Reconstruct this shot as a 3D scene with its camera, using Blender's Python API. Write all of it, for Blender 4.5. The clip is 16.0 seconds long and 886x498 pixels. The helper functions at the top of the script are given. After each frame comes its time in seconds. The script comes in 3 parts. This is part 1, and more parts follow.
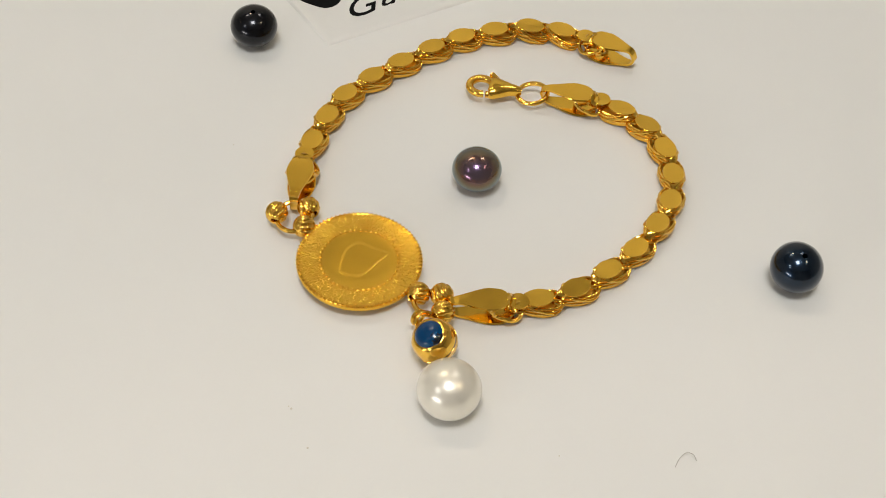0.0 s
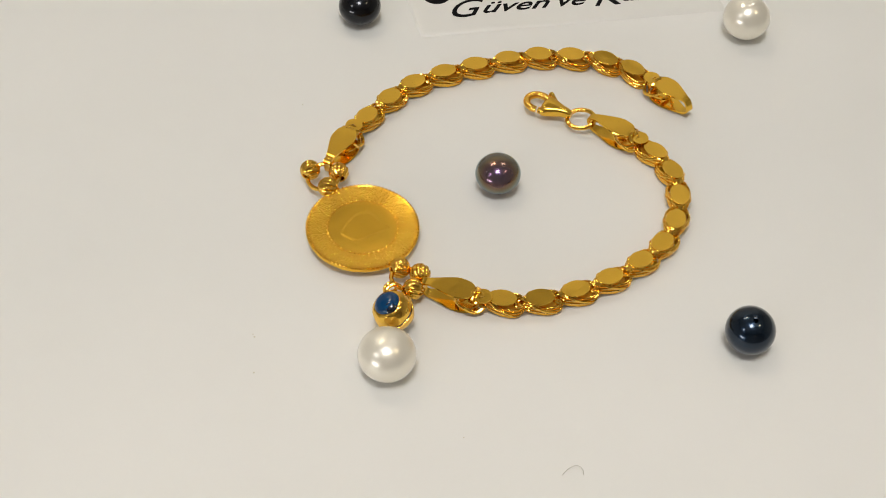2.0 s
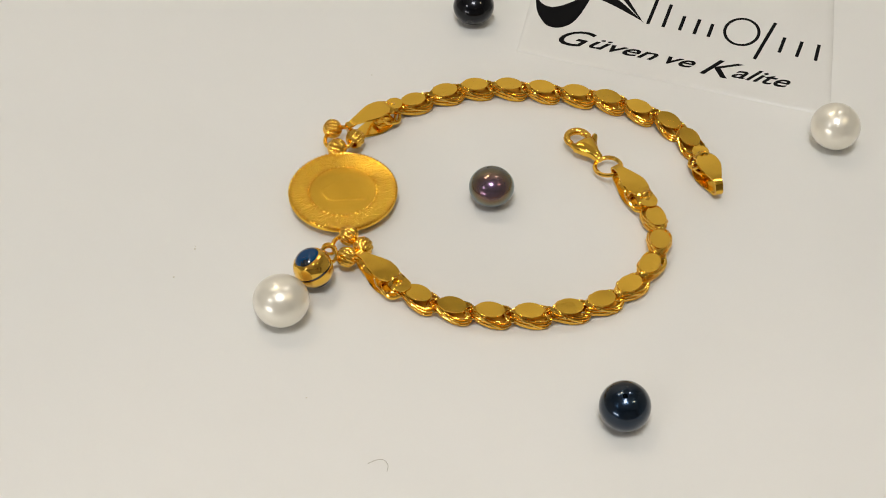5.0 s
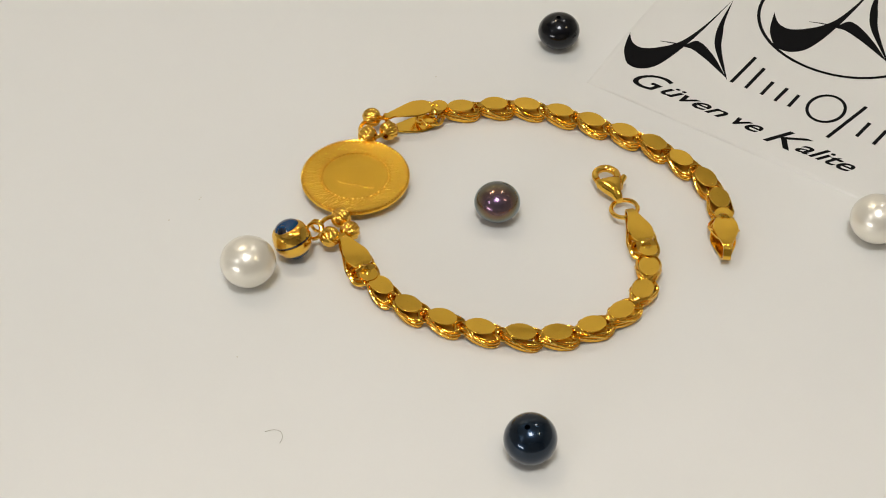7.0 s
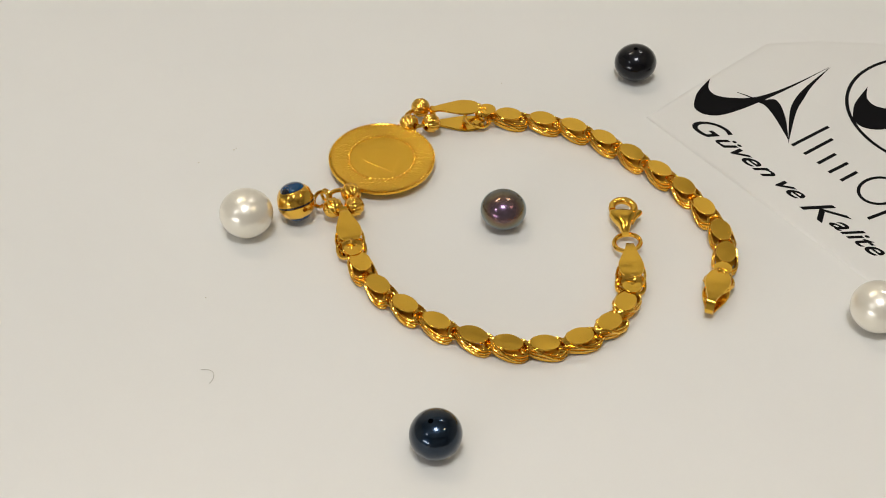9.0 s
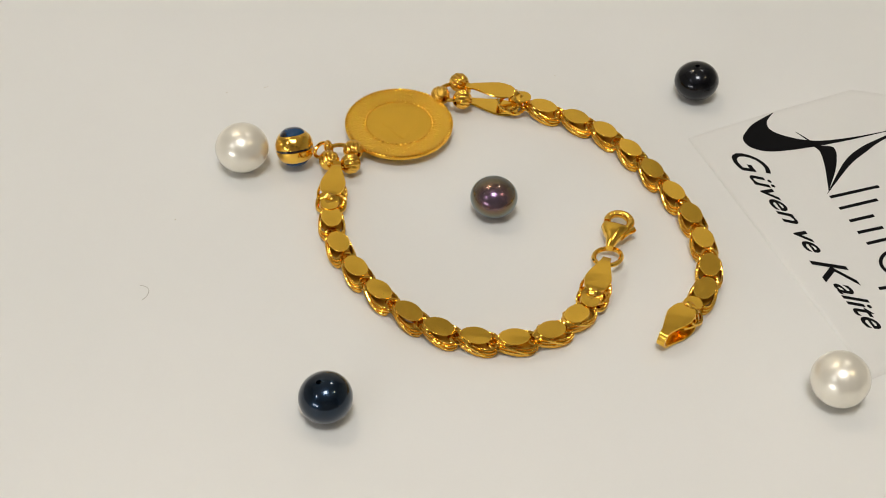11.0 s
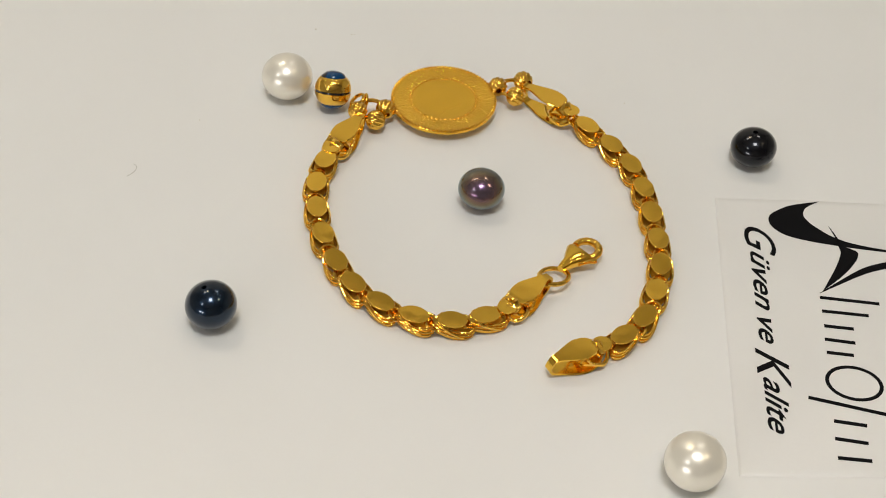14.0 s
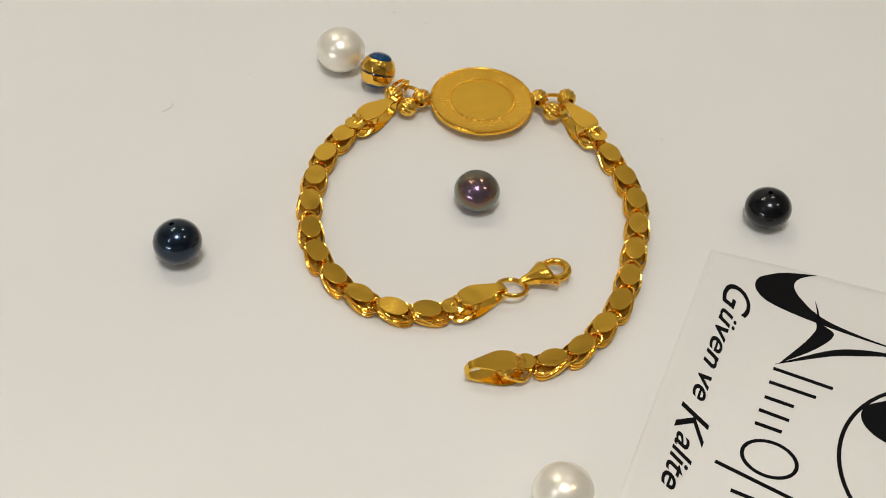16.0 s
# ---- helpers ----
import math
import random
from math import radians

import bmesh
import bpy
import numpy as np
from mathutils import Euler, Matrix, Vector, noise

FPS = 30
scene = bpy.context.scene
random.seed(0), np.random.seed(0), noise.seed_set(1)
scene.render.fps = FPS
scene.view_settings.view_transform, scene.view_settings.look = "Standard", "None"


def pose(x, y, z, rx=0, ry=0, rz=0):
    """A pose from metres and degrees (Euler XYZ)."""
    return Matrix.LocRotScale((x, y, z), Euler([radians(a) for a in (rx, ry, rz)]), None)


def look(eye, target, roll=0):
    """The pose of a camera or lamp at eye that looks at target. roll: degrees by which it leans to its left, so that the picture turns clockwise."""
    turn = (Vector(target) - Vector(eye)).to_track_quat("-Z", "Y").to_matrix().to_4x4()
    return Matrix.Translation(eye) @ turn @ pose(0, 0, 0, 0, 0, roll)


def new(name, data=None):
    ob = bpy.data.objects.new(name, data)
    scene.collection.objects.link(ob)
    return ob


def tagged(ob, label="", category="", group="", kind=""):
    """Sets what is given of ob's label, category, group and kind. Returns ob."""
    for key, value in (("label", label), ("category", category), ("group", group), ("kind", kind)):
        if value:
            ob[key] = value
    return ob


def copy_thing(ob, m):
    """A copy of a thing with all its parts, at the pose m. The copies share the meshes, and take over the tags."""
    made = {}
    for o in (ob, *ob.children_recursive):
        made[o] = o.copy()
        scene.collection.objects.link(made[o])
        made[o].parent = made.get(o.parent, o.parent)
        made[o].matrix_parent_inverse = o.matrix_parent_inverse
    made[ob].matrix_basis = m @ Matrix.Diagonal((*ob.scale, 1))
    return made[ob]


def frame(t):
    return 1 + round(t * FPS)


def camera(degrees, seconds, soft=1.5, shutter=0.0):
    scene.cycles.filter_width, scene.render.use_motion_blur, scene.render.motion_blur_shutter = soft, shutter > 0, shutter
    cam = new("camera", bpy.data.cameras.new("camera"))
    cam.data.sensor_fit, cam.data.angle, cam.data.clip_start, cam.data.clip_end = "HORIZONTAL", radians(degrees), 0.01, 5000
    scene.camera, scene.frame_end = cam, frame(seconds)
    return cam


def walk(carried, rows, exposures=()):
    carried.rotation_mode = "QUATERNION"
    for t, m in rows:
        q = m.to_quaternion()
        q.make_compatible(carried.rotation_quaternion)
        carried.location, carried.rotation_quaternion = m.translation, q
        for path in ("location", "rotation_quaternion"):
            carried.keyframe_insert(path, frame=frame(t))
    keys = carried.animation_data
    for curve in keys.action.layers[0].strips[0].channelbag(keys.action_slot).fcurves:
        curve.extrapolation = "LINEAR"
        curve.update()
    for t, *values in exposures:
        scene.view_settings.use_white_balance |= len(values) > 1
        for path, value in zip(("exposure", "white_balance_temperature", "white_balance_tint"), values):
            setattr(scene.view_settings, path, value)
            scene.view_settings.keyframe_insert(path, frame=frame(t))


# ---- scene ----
cam = camera(32.52, 16.0, soft=1.0)
PATH = [
    (0, (-0.02899, -0.14151, 0.14803), (-0.00591, -0.01048, -0.00129), 2.97),
    (0.5, (-0.02934, -0.14083, 0.14804), (-0.00603, -0.01010, -0.00151), 3.11),
    (1, (-0.02894, -0.13889, 0.14816), (-0.00662, -0.00861, -0.00194), 2.86),
    (1.5, (-0.03134, -0.14502, 0.15434), (-0.00862, -0.01343, 0.00545), 3.17),
    (2, (-0.03237, -0.14843, 0.16275), (-0.01141, -0.01839, 0.01225), 2.64),
    (2.5, (-0.03024, -0.14961, 0.16343), (-0.01087, -0.01858, 0.01358), 1.91),
    (3, (-0.02876, -0.14872, 0.16199), (-0.00982, -0.01695, 0.01273), 1.70),
    (3.5, (-0.02758, -0.14876, 0.16092), (-0.00980, -0.01555, 0.01280), 1.04),
    (4, (-0.02690, -0.14920, 0.16120), (-0.00969, -0.01536, 0.01359), 0.86),
    (6.5, (-0.02193, -0.14864, 0.15596), (-0.00622, -0.00871, 0.01392), -0.12),
    (7, (-0.02233, -0.14820, 0.15349), (-0.00581, -0.00701, 0.01281), 0.13),
    (7.5, (-0.02241, -0.14742, 0.15165), (-0.00491, -0.00568, 0.01163), 0.49),
    (8, (-0.02251, -0.14719, 0.15161), (-0.00431, -0.00512, 0.01203), 0.65),
    (8.5, (-0.02431, -0.14760, 0.15183), (-0.00444, -0.00483, 0.01319), 1.00),
    (9, (-0.02584, -0.14856, 0.15126), (-0.00398, -0.00501, 0.01373), 1.41),
    (11.5, (-0.02501, -0.14135, 0.14519), (0.00287, 0.00031, 0.00678), 2.92),
    (12, (-0.02516, -0.14133, 0.14485), (0.00397, 0.00023, 0.00662), 3.11),
    (12.5, (-0.02480, -0.14257, 0.14510), (0.00563, -0.00118, 0.00696), 3.40),
    (13, (-0.02604, -0.14279, 0.14554), (0.00616, -0.00185, 0.00735), 3.89),
    (13.5, (-0.02656, -0.14334, 0.14583), (0.00700, -0.00264, 0.00771), 4.21),
    (14, (-0.02773, -0.14342, 0.14665), (0.00788, -0.00352, 0.00823), 4.92),
    (14.5, (-0.02902, -0.14390, 0.14774), (0.00799, -0.00433, 0.00936), 5.34),
    (15, (-0.03183, -0.14451, 0.14876), (0.00805, -0.00555, 0.01055), 6.07),
    (15.5, (-0.03153, -0.14432, 0.14977), (0.00953, -0.00650, 0.01077), 6.43),
    (16, (-0.02774, -0.14494, 0.15218), (0.01063, -0.00812, 0.01144), 5.68),
]
walk(cam, [(t, look(eye, aim, roll)) for t, eye, aim, roll in PATH])

# the turntable: its axis on the plan and its speed in degrees a second
AXIS = (0.01218, 0.00247)
SPEED = -8.95
CM = 0.01

# ---- light: a shop interior with lamps on the ceiling and a lit showcase, plus added fills ----
world = bpy.data.worlds.new("shop_air")
scene.world = world
world.use_nodes = True
world.node_tree.nodes["Background"].inputs[0].default_value = (0.9, 0.86, 0.8, 1)
world.node_tree.nodes["Background"].inputs[1].default_value = 0.02
scene.view_settings.exposure = -0.09


def area_lamp(name, at, aim, power, size, colour, shape="DISK", size_y=None):
    data = bpy.data.lights.new(name, "AREA")
    data.energy, data.color, data.shape, data.size = power, colour, shape, size
    if size_y:
        data.size_y = size_y
    ob = new(name, data)
    ob.matrix_world = look(at, aim)
    return ob


CEILING = 2.00
LAMPS = [
    # name, place, aim, power, size, colour
    ("spot_or_fill", (1.12, -0.47, CEILING - 0.03), (0, 0, 0), 4.2, 0.22, (1.0, 0.82, 0.52)),
    ("spot_or_fill", (-0.40, 1.10, CEILING - 0.03), (0, 0, 0), 4.6, 0.20, (1.0, 0.82, 0.52)),
    ("spot_or_fill", (-1.72, -0.72, CEILING - 0.03), (0, 0, 0), 3.2, 0.16, (1.0, 0.97, 0.92)),
    ("spot_or_fill", (-1.98, -1.02, CEILING - 0.03), (0, 0, 0), 3.2, 0.16, (0.93, 0.97, 1.0)),
    # two wall washers, added unseen to brighten the wall the gold reflects
    ("spot_or_fill", (0.75, 0.95, CEILING - 0.03), (0.5, 1.7, 0.9), 7.5, 0.34, (1.0, 0.95, 0.86)),
    ("spot_or_fill", (-0.75, 1.05, CEILING - 0.03), (-0.5, 1.7, 0.9), 7.5, 0.34, (1.0, 0.95, 0.86)),
]
PANEL = (-0.17, -0.50, CEILING - 0.02)
area_lamp("light_panel_glow", PANEL, (PANEL[0], PANEL[1], 0), 17.5, 0.46, (0.985, 0.985, 0.97), "SQUARE")
for lamp_name, at, aim, power, size, colour in LAMPS:
    area_lamp(lamp_name + "_bulb", at, aim, power, size, colour)
SHELF_LIGHT = (-1.62, -1.42, 0.47)
area_lamp("light_bar_tube", SHELF_LIGHT, (0, 0, 0), 8.0, 0.85, (1.0, 0.98, 0.95), "RECTANGLE", 0.12)


# added fill: narrow unseen spot whose pool lies before the counter, ends on the plate
POOL = (0.20, -0.62, CEILING - 0.03)
pool_data = bpy.data.lights.new("pool_fill_lamp", "SPOT")
pool_data.energy, pool_data.color, pool_data.shadow_soft_size = 11.0, (1.0, 0.84, 0.70), 0.02
pool_data.spot_size, pool_data.spot_blend = radians(20.0), 0.12
new("pool_fill_lamp", pool_data).matrix_world = look(POOL, (0.01, -0.368, 0))

# ---- materials ----
def material(name, colour, rough=0.5, metal=0.0, vary=0.08, scale=300.0, fine=4000.0, bump=0.0, rough_vary=0.08, **more):
    """Principled surface with colour and gloss varied at two scales, and fine relief."""
    mat = bpy.data.materials.new(name)
    mat.use_nodes = True
    tree = mat.node_tree
    bsdf = tree.nodes["Principled BSDF"]
    coords = tree.nodes.new("ShaderNodeTexCoord")
    coarse, grain = tree.nodes.new("ShaderNodeTexNoise"), tree.nodes.new("ShaderNodeTexNoise")
    for node, s in ((coarse, scale), (grain, fine)):
        node.inputs["Scale"].default_value = s
        node.inputs["Detail"].default_value = 4
        tree.links.new(coords.outputs["Object"], node.inputs["Vector"])
    both = tree.nodes.new("ShaderNodeMath")
    both.operation = "MULTIPLY_ADD"
    tree.links.new(grain.outputs[0], both.inputs[0])
    both.inputs[1].default_value = 0.4
    tree.links.new(coarse.outputs[0], both.inputs[2])
    ramp = tree.nodes.new("ShaderNodeMapRange")
    ramp.inputs["From Min"].default_value, ramp.inputs["From Max"].default_value = 0.4, 1.0
    tree.links.new(both.outputs[0], ramp.inputs["Value"])
    mix = tree.nodes.new("ShaderNodeMix")
    mix.data_type = "RGBA"
    mix.inputs["A"].default_value = (*[c * (1 - vary) for c in colour], 1)
    mix.inputs["B"].default_value = (*[min(1, c * (1 + vary)) for c in colour], 1)
    tree.links.new(ramp.outputs[0], mix.inputs["Factor"])
    tree.links.new(mix.outputs["Result"], bsdf.inputs["Base Color"])
    gloss = tree.nodes.new("ShaderNodeMapRange")
    gloss.inputs["To Min"].default_value, gloss.inputs["To Max"].default_value = max(0.02, rough - rough_vary), rough + rough_vary
    tree.links.new(ramp.outputs[0], gloss.inputs["Value"])
    tree.links.new(gloss.outputs[0], bsdf.inputs["Roughness"])
    bsdf.inputs["Metallic"].default_value = metal
    for key, value in more.items():
        bsdf.inputs[key.replace("_", " ")].default_value = value
    if bump:
        relief = tree.nodes.new("ShaderNodeBump")
        relief.inputs["Strength"].default_value = bump
        relief.inputs["Distance"].default_value = 0.0002
        tree.links.new(grain.outputs[0], relief.inputs["Height"])
        tree.links.new(relief.outputs[0], bsdf.inputs["Normal"])
    return mat


GOLD_COLOUR = (0.93, 0.565, 0.075)
gold = material("polished_gold", (0.955, 0.575, 0.09), 0.14, 1.0, 0.04, 500, 3000, 0.05, 0.05)
gold_plate = material("brushed_gold", GOLD_COLOUR, 0.15, 1.0, 0.04, 250, 5000, 0.03, 0.04)
satin_gold = material("satin_gold", (0.95, 0.565, 0.08), 0.46, 1.0, 0.08, 500, 3000, 0.05, 0.06)
gold_coin = material("struck_gold", (0.91, 0.55, 0.065), 0.24, 1.0, 0.05, 350, 6000, 0.0, 0.02)
white_surface = material("white_matt_plate", (0.775, 0.775, 0.76), 0.5, 0.0, 0.012, 30, 2500, 0.03, 0.06)
counter_paint = material("counter_laminate", (0.62, 0.58, 0.52), 0.4, 0.0, 0.04, 8, 300)
wall_paint = material("cream_wall_paint", (0.71, 0.695, 0.655), 0.7, 0.0, 0.04, 2, 80)
# darker than the other walls, so the pearls' fronts mirror less light
dim_wall_paint = material("dim_reflection_paint", (0.40, 0.36, 0.31), 0.5, 0.0, 0.1, 3, 80)
ceiling_paint = material("ceiling_paint", (0.74, 0.72, 0.69), 0.8, 0.0, 0.03, 2, 80)
floor_tile = material("floor_tile", (0.4, 0.36, 0.31), 0.35, 0.0, 0.08, 2, 60)
lamp_metal = material("white_lamp_metal", (0.7, 0.7, 0.7), 0.4, 0.0)
pearl_white = material("white_pearl", (0.90, 0.855, 0.755), 0.30, 0.45, 0.004, 150, 2500, 0.0, 0.005, Coat_Weight=0.5, Coat_Roughness=0.12)
pearl_navy = material("navy_pearl", (0.005, 0.018, 0.040), 0.24, 0.8, 0.12, 200, 2500, 0.0, 0.03, Coat_Weight=0.7, Coat_Roughness=0.03)
pearl_black = material("black_pearl", (0.003, 0.004, 0.008), 0.26, 0.7, 0.12, 200, 2500, 0.0, 0.03, Coat_Weight=0.5, Coat_Roughness=0.04)
plastic = material("frosted_plastic", (0.745, 0.74, 0.72), 0.38, 0.0, 0.02, 60, 2500, 0.04)
ink = material("black_print", (0.006, 0.006, 0.007), 0.75, 0.0, 0.2, 200, 3000, Specular_IOR_Level=0.06)
hair_dark = material("grey_fibre", (0.40, 0.38, 0.34), 0.5)
speck_mat = material("pale_dust", (0.66, 0.63, 0.56), 0.8)
eye_blue = material("blue_glass", (0.0012, 0.042, 0.13), 0.05, 0.0, 0.1, 400, 3000, 0.0, 0.02, Coat_Weight=0.3, Coat_Roughness=0.02, Specular_IOR_Level=0.3)
eye_black = material("black_enamel", (0.004, 0.006, 0.012), 0.06, 0.0, 0.1, 400, 3000, 0.0, 0.02, Coat_Weight=1.0)


def overtone_pearl():
    """Dark purple nacre whose thin layers shift from green to purple with the angle."""
    mat = material("purple_pearl", (0.052, 0.040, 0.045), 0.21, 0.0, 0.15, 250, 2500, 0.0, 0.03, IOR=2.2, Thin_Film_Thickness=352.0, Thin_Film_IOR=1.17, Coat_Weight=0.5, Coat_Roughness=0.04)
    return mat


pearl_purple = overtone_pearl()


def dented(mat, scale, strength):
    """Shallow waves in a polished surface, different on each piece."""
    tree = mat.node_tree
    bsdf = tree.nodes["Principled BSDF"]
    coords, info = tree.nodes.new("ShaderNodeTexCoord"), tree.nodes.new("ShaderNodeObjectInfo")
    shift = tree.nodes.new("ShaderNodeVectorMath")
    shift.operation = "MULTIPLY_ADD"
    shift.inputs[1].default_value = (3, 5, 7)
    tree.links.new(info.outputs["Random"], shift.inputs[0])
    tree.links.new(coords.outputs["Object"], shift.inputs[2])
    wave = tree.nodes.new("ShaderNodeTexNoise")
    wave.inputs["Scale"].default_value = scale
    wave.inputs["Detail"].default_value = 1
    tree.links.new(shift.outputs[0], wave.inputs["Vector"])
    relief = tree.nodes.new("ShaderNodeBump")
    relief.inputs["Strength"].default_value = strength
    relief.inputs["Distance"].default_value = 0.0006
    tree.links.new(wave.outputs[0], relief.inputs["Height"])
    if bsdf.inputs["Normal"].links:
        tree.links.new(bsdf.inputs["Normal"].links[0].from_socket, relief.inputs["Normal"])
    tree.links.new(relief.outputs[0], bsdf.inputs["Normal"])


dented(gold_plate, 260, 0.16)
dented(gold_coin, 160, 0.10)
dented(gold, 900, 0.30)


# ---- builders; lengths in centimetres ----
def part(name, bm, mat, parent=None, label="", smooth=True, m=None):
    """Link a bmesh, drawn in centimetres, as one mesh object under a thing or a part."""
    bmesh.ops.scale(bm, vec=(CM, CM, CM), verts=bm.verts)
    mesh = bpy.data.meshes.new(name)
    bm.to_mesh(mesh)
    bm.free()
    mesh.materials.append(mat)
    if smooth:
        mesh.polygons.foreach_set("use_smooth", [True] * len(mesh.polygons))
        mesh.set_sharp_from_angle(angle=radians(40))
    ob = new(name, mesh)
    if parent:
        ob.parent = parent
    if m is not None:
        ob.matrix_basis = m
    if label:
        tagged(ob, label)
    return ob


def cm_pose(x, y, z, rx=0, ry=0, rz=0):
    return pose(x * CM, y * CM, z * CM, rx, ry, rz)


def empty(name, m=None):
    ob = new(name)
    ob.empty_display_size = 0.005
    if m is not None:
        ob.matrix_basis = m
    return ob


def tube(bm, pts, radius, sides=7, closed=False):
    """A round wire along pts; radius is a number or one for each point."""
    pts = [Vector(p) for p in pts]
    n = len(pts)
    radii = radius if isinstance(radius, (list, tuple)) else [radius] * n
    rings, up = [], None
    for i, p in enumerate(pts):
        a = pts[i - 1] if (i or closed) else p
        b = pts[(i + 1) % n] if (i < n - 1 or closed) else p
        d = (b - a).normalized()
        if up is None:
            up = d.orthogonal().normalized()
        up = (up - d * up.dot(d)).normalized()
        side = d.cross(up)
        rings.append([bm.verts.new(p + (up * math.cos(t) + side * math.sin(t)) * radii[i]) for t in [2 * math.pi * k / sides for k in range(sides)]])
    for i in range(n if closed else n - 1):
        a, b = rings[i], rings[(i + 1) % n]
        shift = 0
        if closed and i == n - 1:
            shift = min(range(sides), key=lambda s: sum((a[k].co - b[(k + s) % sides].co).length for k in range(sides)))
        for k in range(sides):
            bm.faces.new((a[k], a[(k + 1) % sides], b[(k + 1 + shift) % sides], b[(k + shift) % sides]))
    if not closed:
        bm.faces.new(rings[0][::-1])
        bm.faces.new(rings[-1])
    return bm


def ring_points(a, b, z=0.0, n=28, start=0.0, end=360.0, closed=True):
    steps = n if closed else n - 1
    return [(a * math.cos(radians(start + (end - start) * i / steps)), b * math.sin(radians(start + (end - start) * i / steps)), z) for i in range(n)]


def spin(bm, profile, n=40, sx=1.0, sy=1.0):
    """A body of revolution round z from (radius, height) pairs."""
    rings = []
    for r, z in profile:
        if r < 1e-6:
            rings.append([bm.verts.new((0, 0, z))])
        else:
            rings.append([bm.verts.new((r * sx * math.cos(2 * math.pi * k / n), r * sy * math.sin(2 * math.pi * k / n), z)) for k in range(n)])
    for a, b in zip(rings, rings[1:]):
        for k in range(n):
            q = [a[k % len(a)], a[(k + 1) % len(a)], b[(k + 1) % len(b)], b[k % len(b)]]
            q = list(dict.fromkeys(q))
            if len(q) > 2:
                bm.faces.new(q)
    bmesh.ops.recalc_face_normals(bm, faces=bm.faces)
    return bm


def slab(bm, outline, z0, z1):
    """A flat plate with the given outline."""
    low = [bm.verts.new((x, y, z0)) for x, y in outline]
    high = [bm.verts.new((x, y, z1)) for x, y in outline]
    bm.faces.new(low[::-1])
    bm.faces.new(high)
    for i in range(len(outline)):
        j = (i + 1) % len(outline)
        bm.faces.new((low[i], low[j], high[j], high[i]))
    bmesh.ops.triangulate(bm, faces=[f for f in bm.faces if len(f.verts) > 4])
    bmesh.ops.recalc_face_normals(bm, faces=bm.faces)
    return bm


def box(name, x0, x1, y0, y1, z0, z1, mat, bevel=0.0):
    """A block in metres."""
    bm = bmesh.new()
    bmesh.ops.create_cube(bm, size=1)
    for v in bm.verts:
        v.co = Vector(((x0 + x1) / 2 + v.co.x * (x1 - x0), (y0 + y1) / 2 + v.co.y * (y1 - y0), (z0 + z1) / 2 + v.co.z * (z1 - z0))) / CM
    if bevel:
        bmesh.ops.bevel(bm, geom=bm.edges[:], offset=bevel / CM, segments=3, affect="EDGES")
    return part(name, bm, mat, smooth=bool(bevel))


def smooth_curve(pts, steps=6, closed=True):
    """Catmull-Rom points through pts (2D or 3D)."""
    pts = [Vector(p) for p in pts]
    n, out = len(pts), []
    for i in range(n if closed else n - 1):
        p0, p1, p2, p3 = (pts[(i + k) % n] if closed else pts[min(max(i + k, 0), n - 1)] for k in (-1, 0, 1, 2))
        for s in range(steps):
            t = s / steps
            out.append(tuple(0.5 * (2 * p1 + (p2 - p0) * t + (2 * p0 - 5 * p1 + 4 * p2 - p3) * t * t + (3 * p1 - p0 - 3 * p2 + p3) * t ** 3)))
    if not closed:
        out.append(tuple(pts[-1]))
    return out


# ---- the room ----
X0, X1, Y0, Y1, FLOOR = -2.6, 2.4, -2.3, 1.7, -0.95
tagged(box("floor", X0, X1, Y0, Y1, FLOOR - 0.1, FLOOR, floor_tile), "brown grey floor tiles", kind="structure")
tagged(box("ceiling", X0 - 0.12, X1 + 0.12, Y0 - 0.12, Y1 + 0.12, CEILING, CEILING + 0.1, ceiling_paint), "plain off-white ceiling", kind="structure")
tagged(box("wall_north", X0 - 0.12, X1 + 0.12, Y1, Y1 + 0.12, FLOOR, CEILING, wall_paint), "plain cream wall", kind="structure")
# unseen; its brown stands in for the dark side behind the camera
tagged(box("wall_south", X0 - 0.12, X1 + 0.12, Y0 - 0.12, Y0, FLOOR, CEILING, dim_wall_paint), "plain unseen wall, coloured darker to dim reflections", kind="structure")
tagged(box("wall_west", X0 - 0.12, X0, Y0, Y1, FLOOR, CEILING, wall_paint), "plain cream wall", kind="structure")
tagged(box("wall_east", X1, X1 + 0.12, Y0, Y1, FLOOR, CEILING, wall_paint), "plain cream wall", kind="structure")
tagged(box("counter", -0.7, 0.7, -0.22, 0.55, FLOOR, -0.0303, counter_paint, 0.006), "beige laminate shop counter", kind="structure")


def lamp_housing(name, at, size, label):
    """A shallow round can on the ceiling round a lamp."""
    s = size * 50
    ob = part(name, spin(bmesh.new(), [(s + 0.3, -2.0), (s + 1.6, -2.0), (s + 1.8, 2.9), (s + 0.3, 2.9), (s + 0.3, -2.0)], 32), lamp_metal)
    ob.matrix_basis = Matrix.Translation(at)
    return tagged(ob, label, "ceiling lamp", kind="thing")


# cans for all of them, the two added washers too
for lamp_name, at, aim, power, size, colour in LAMPS:
    lamp_housing(lamp_name, at, size, "round white ceiling lamp out of view, a spot or added fill")



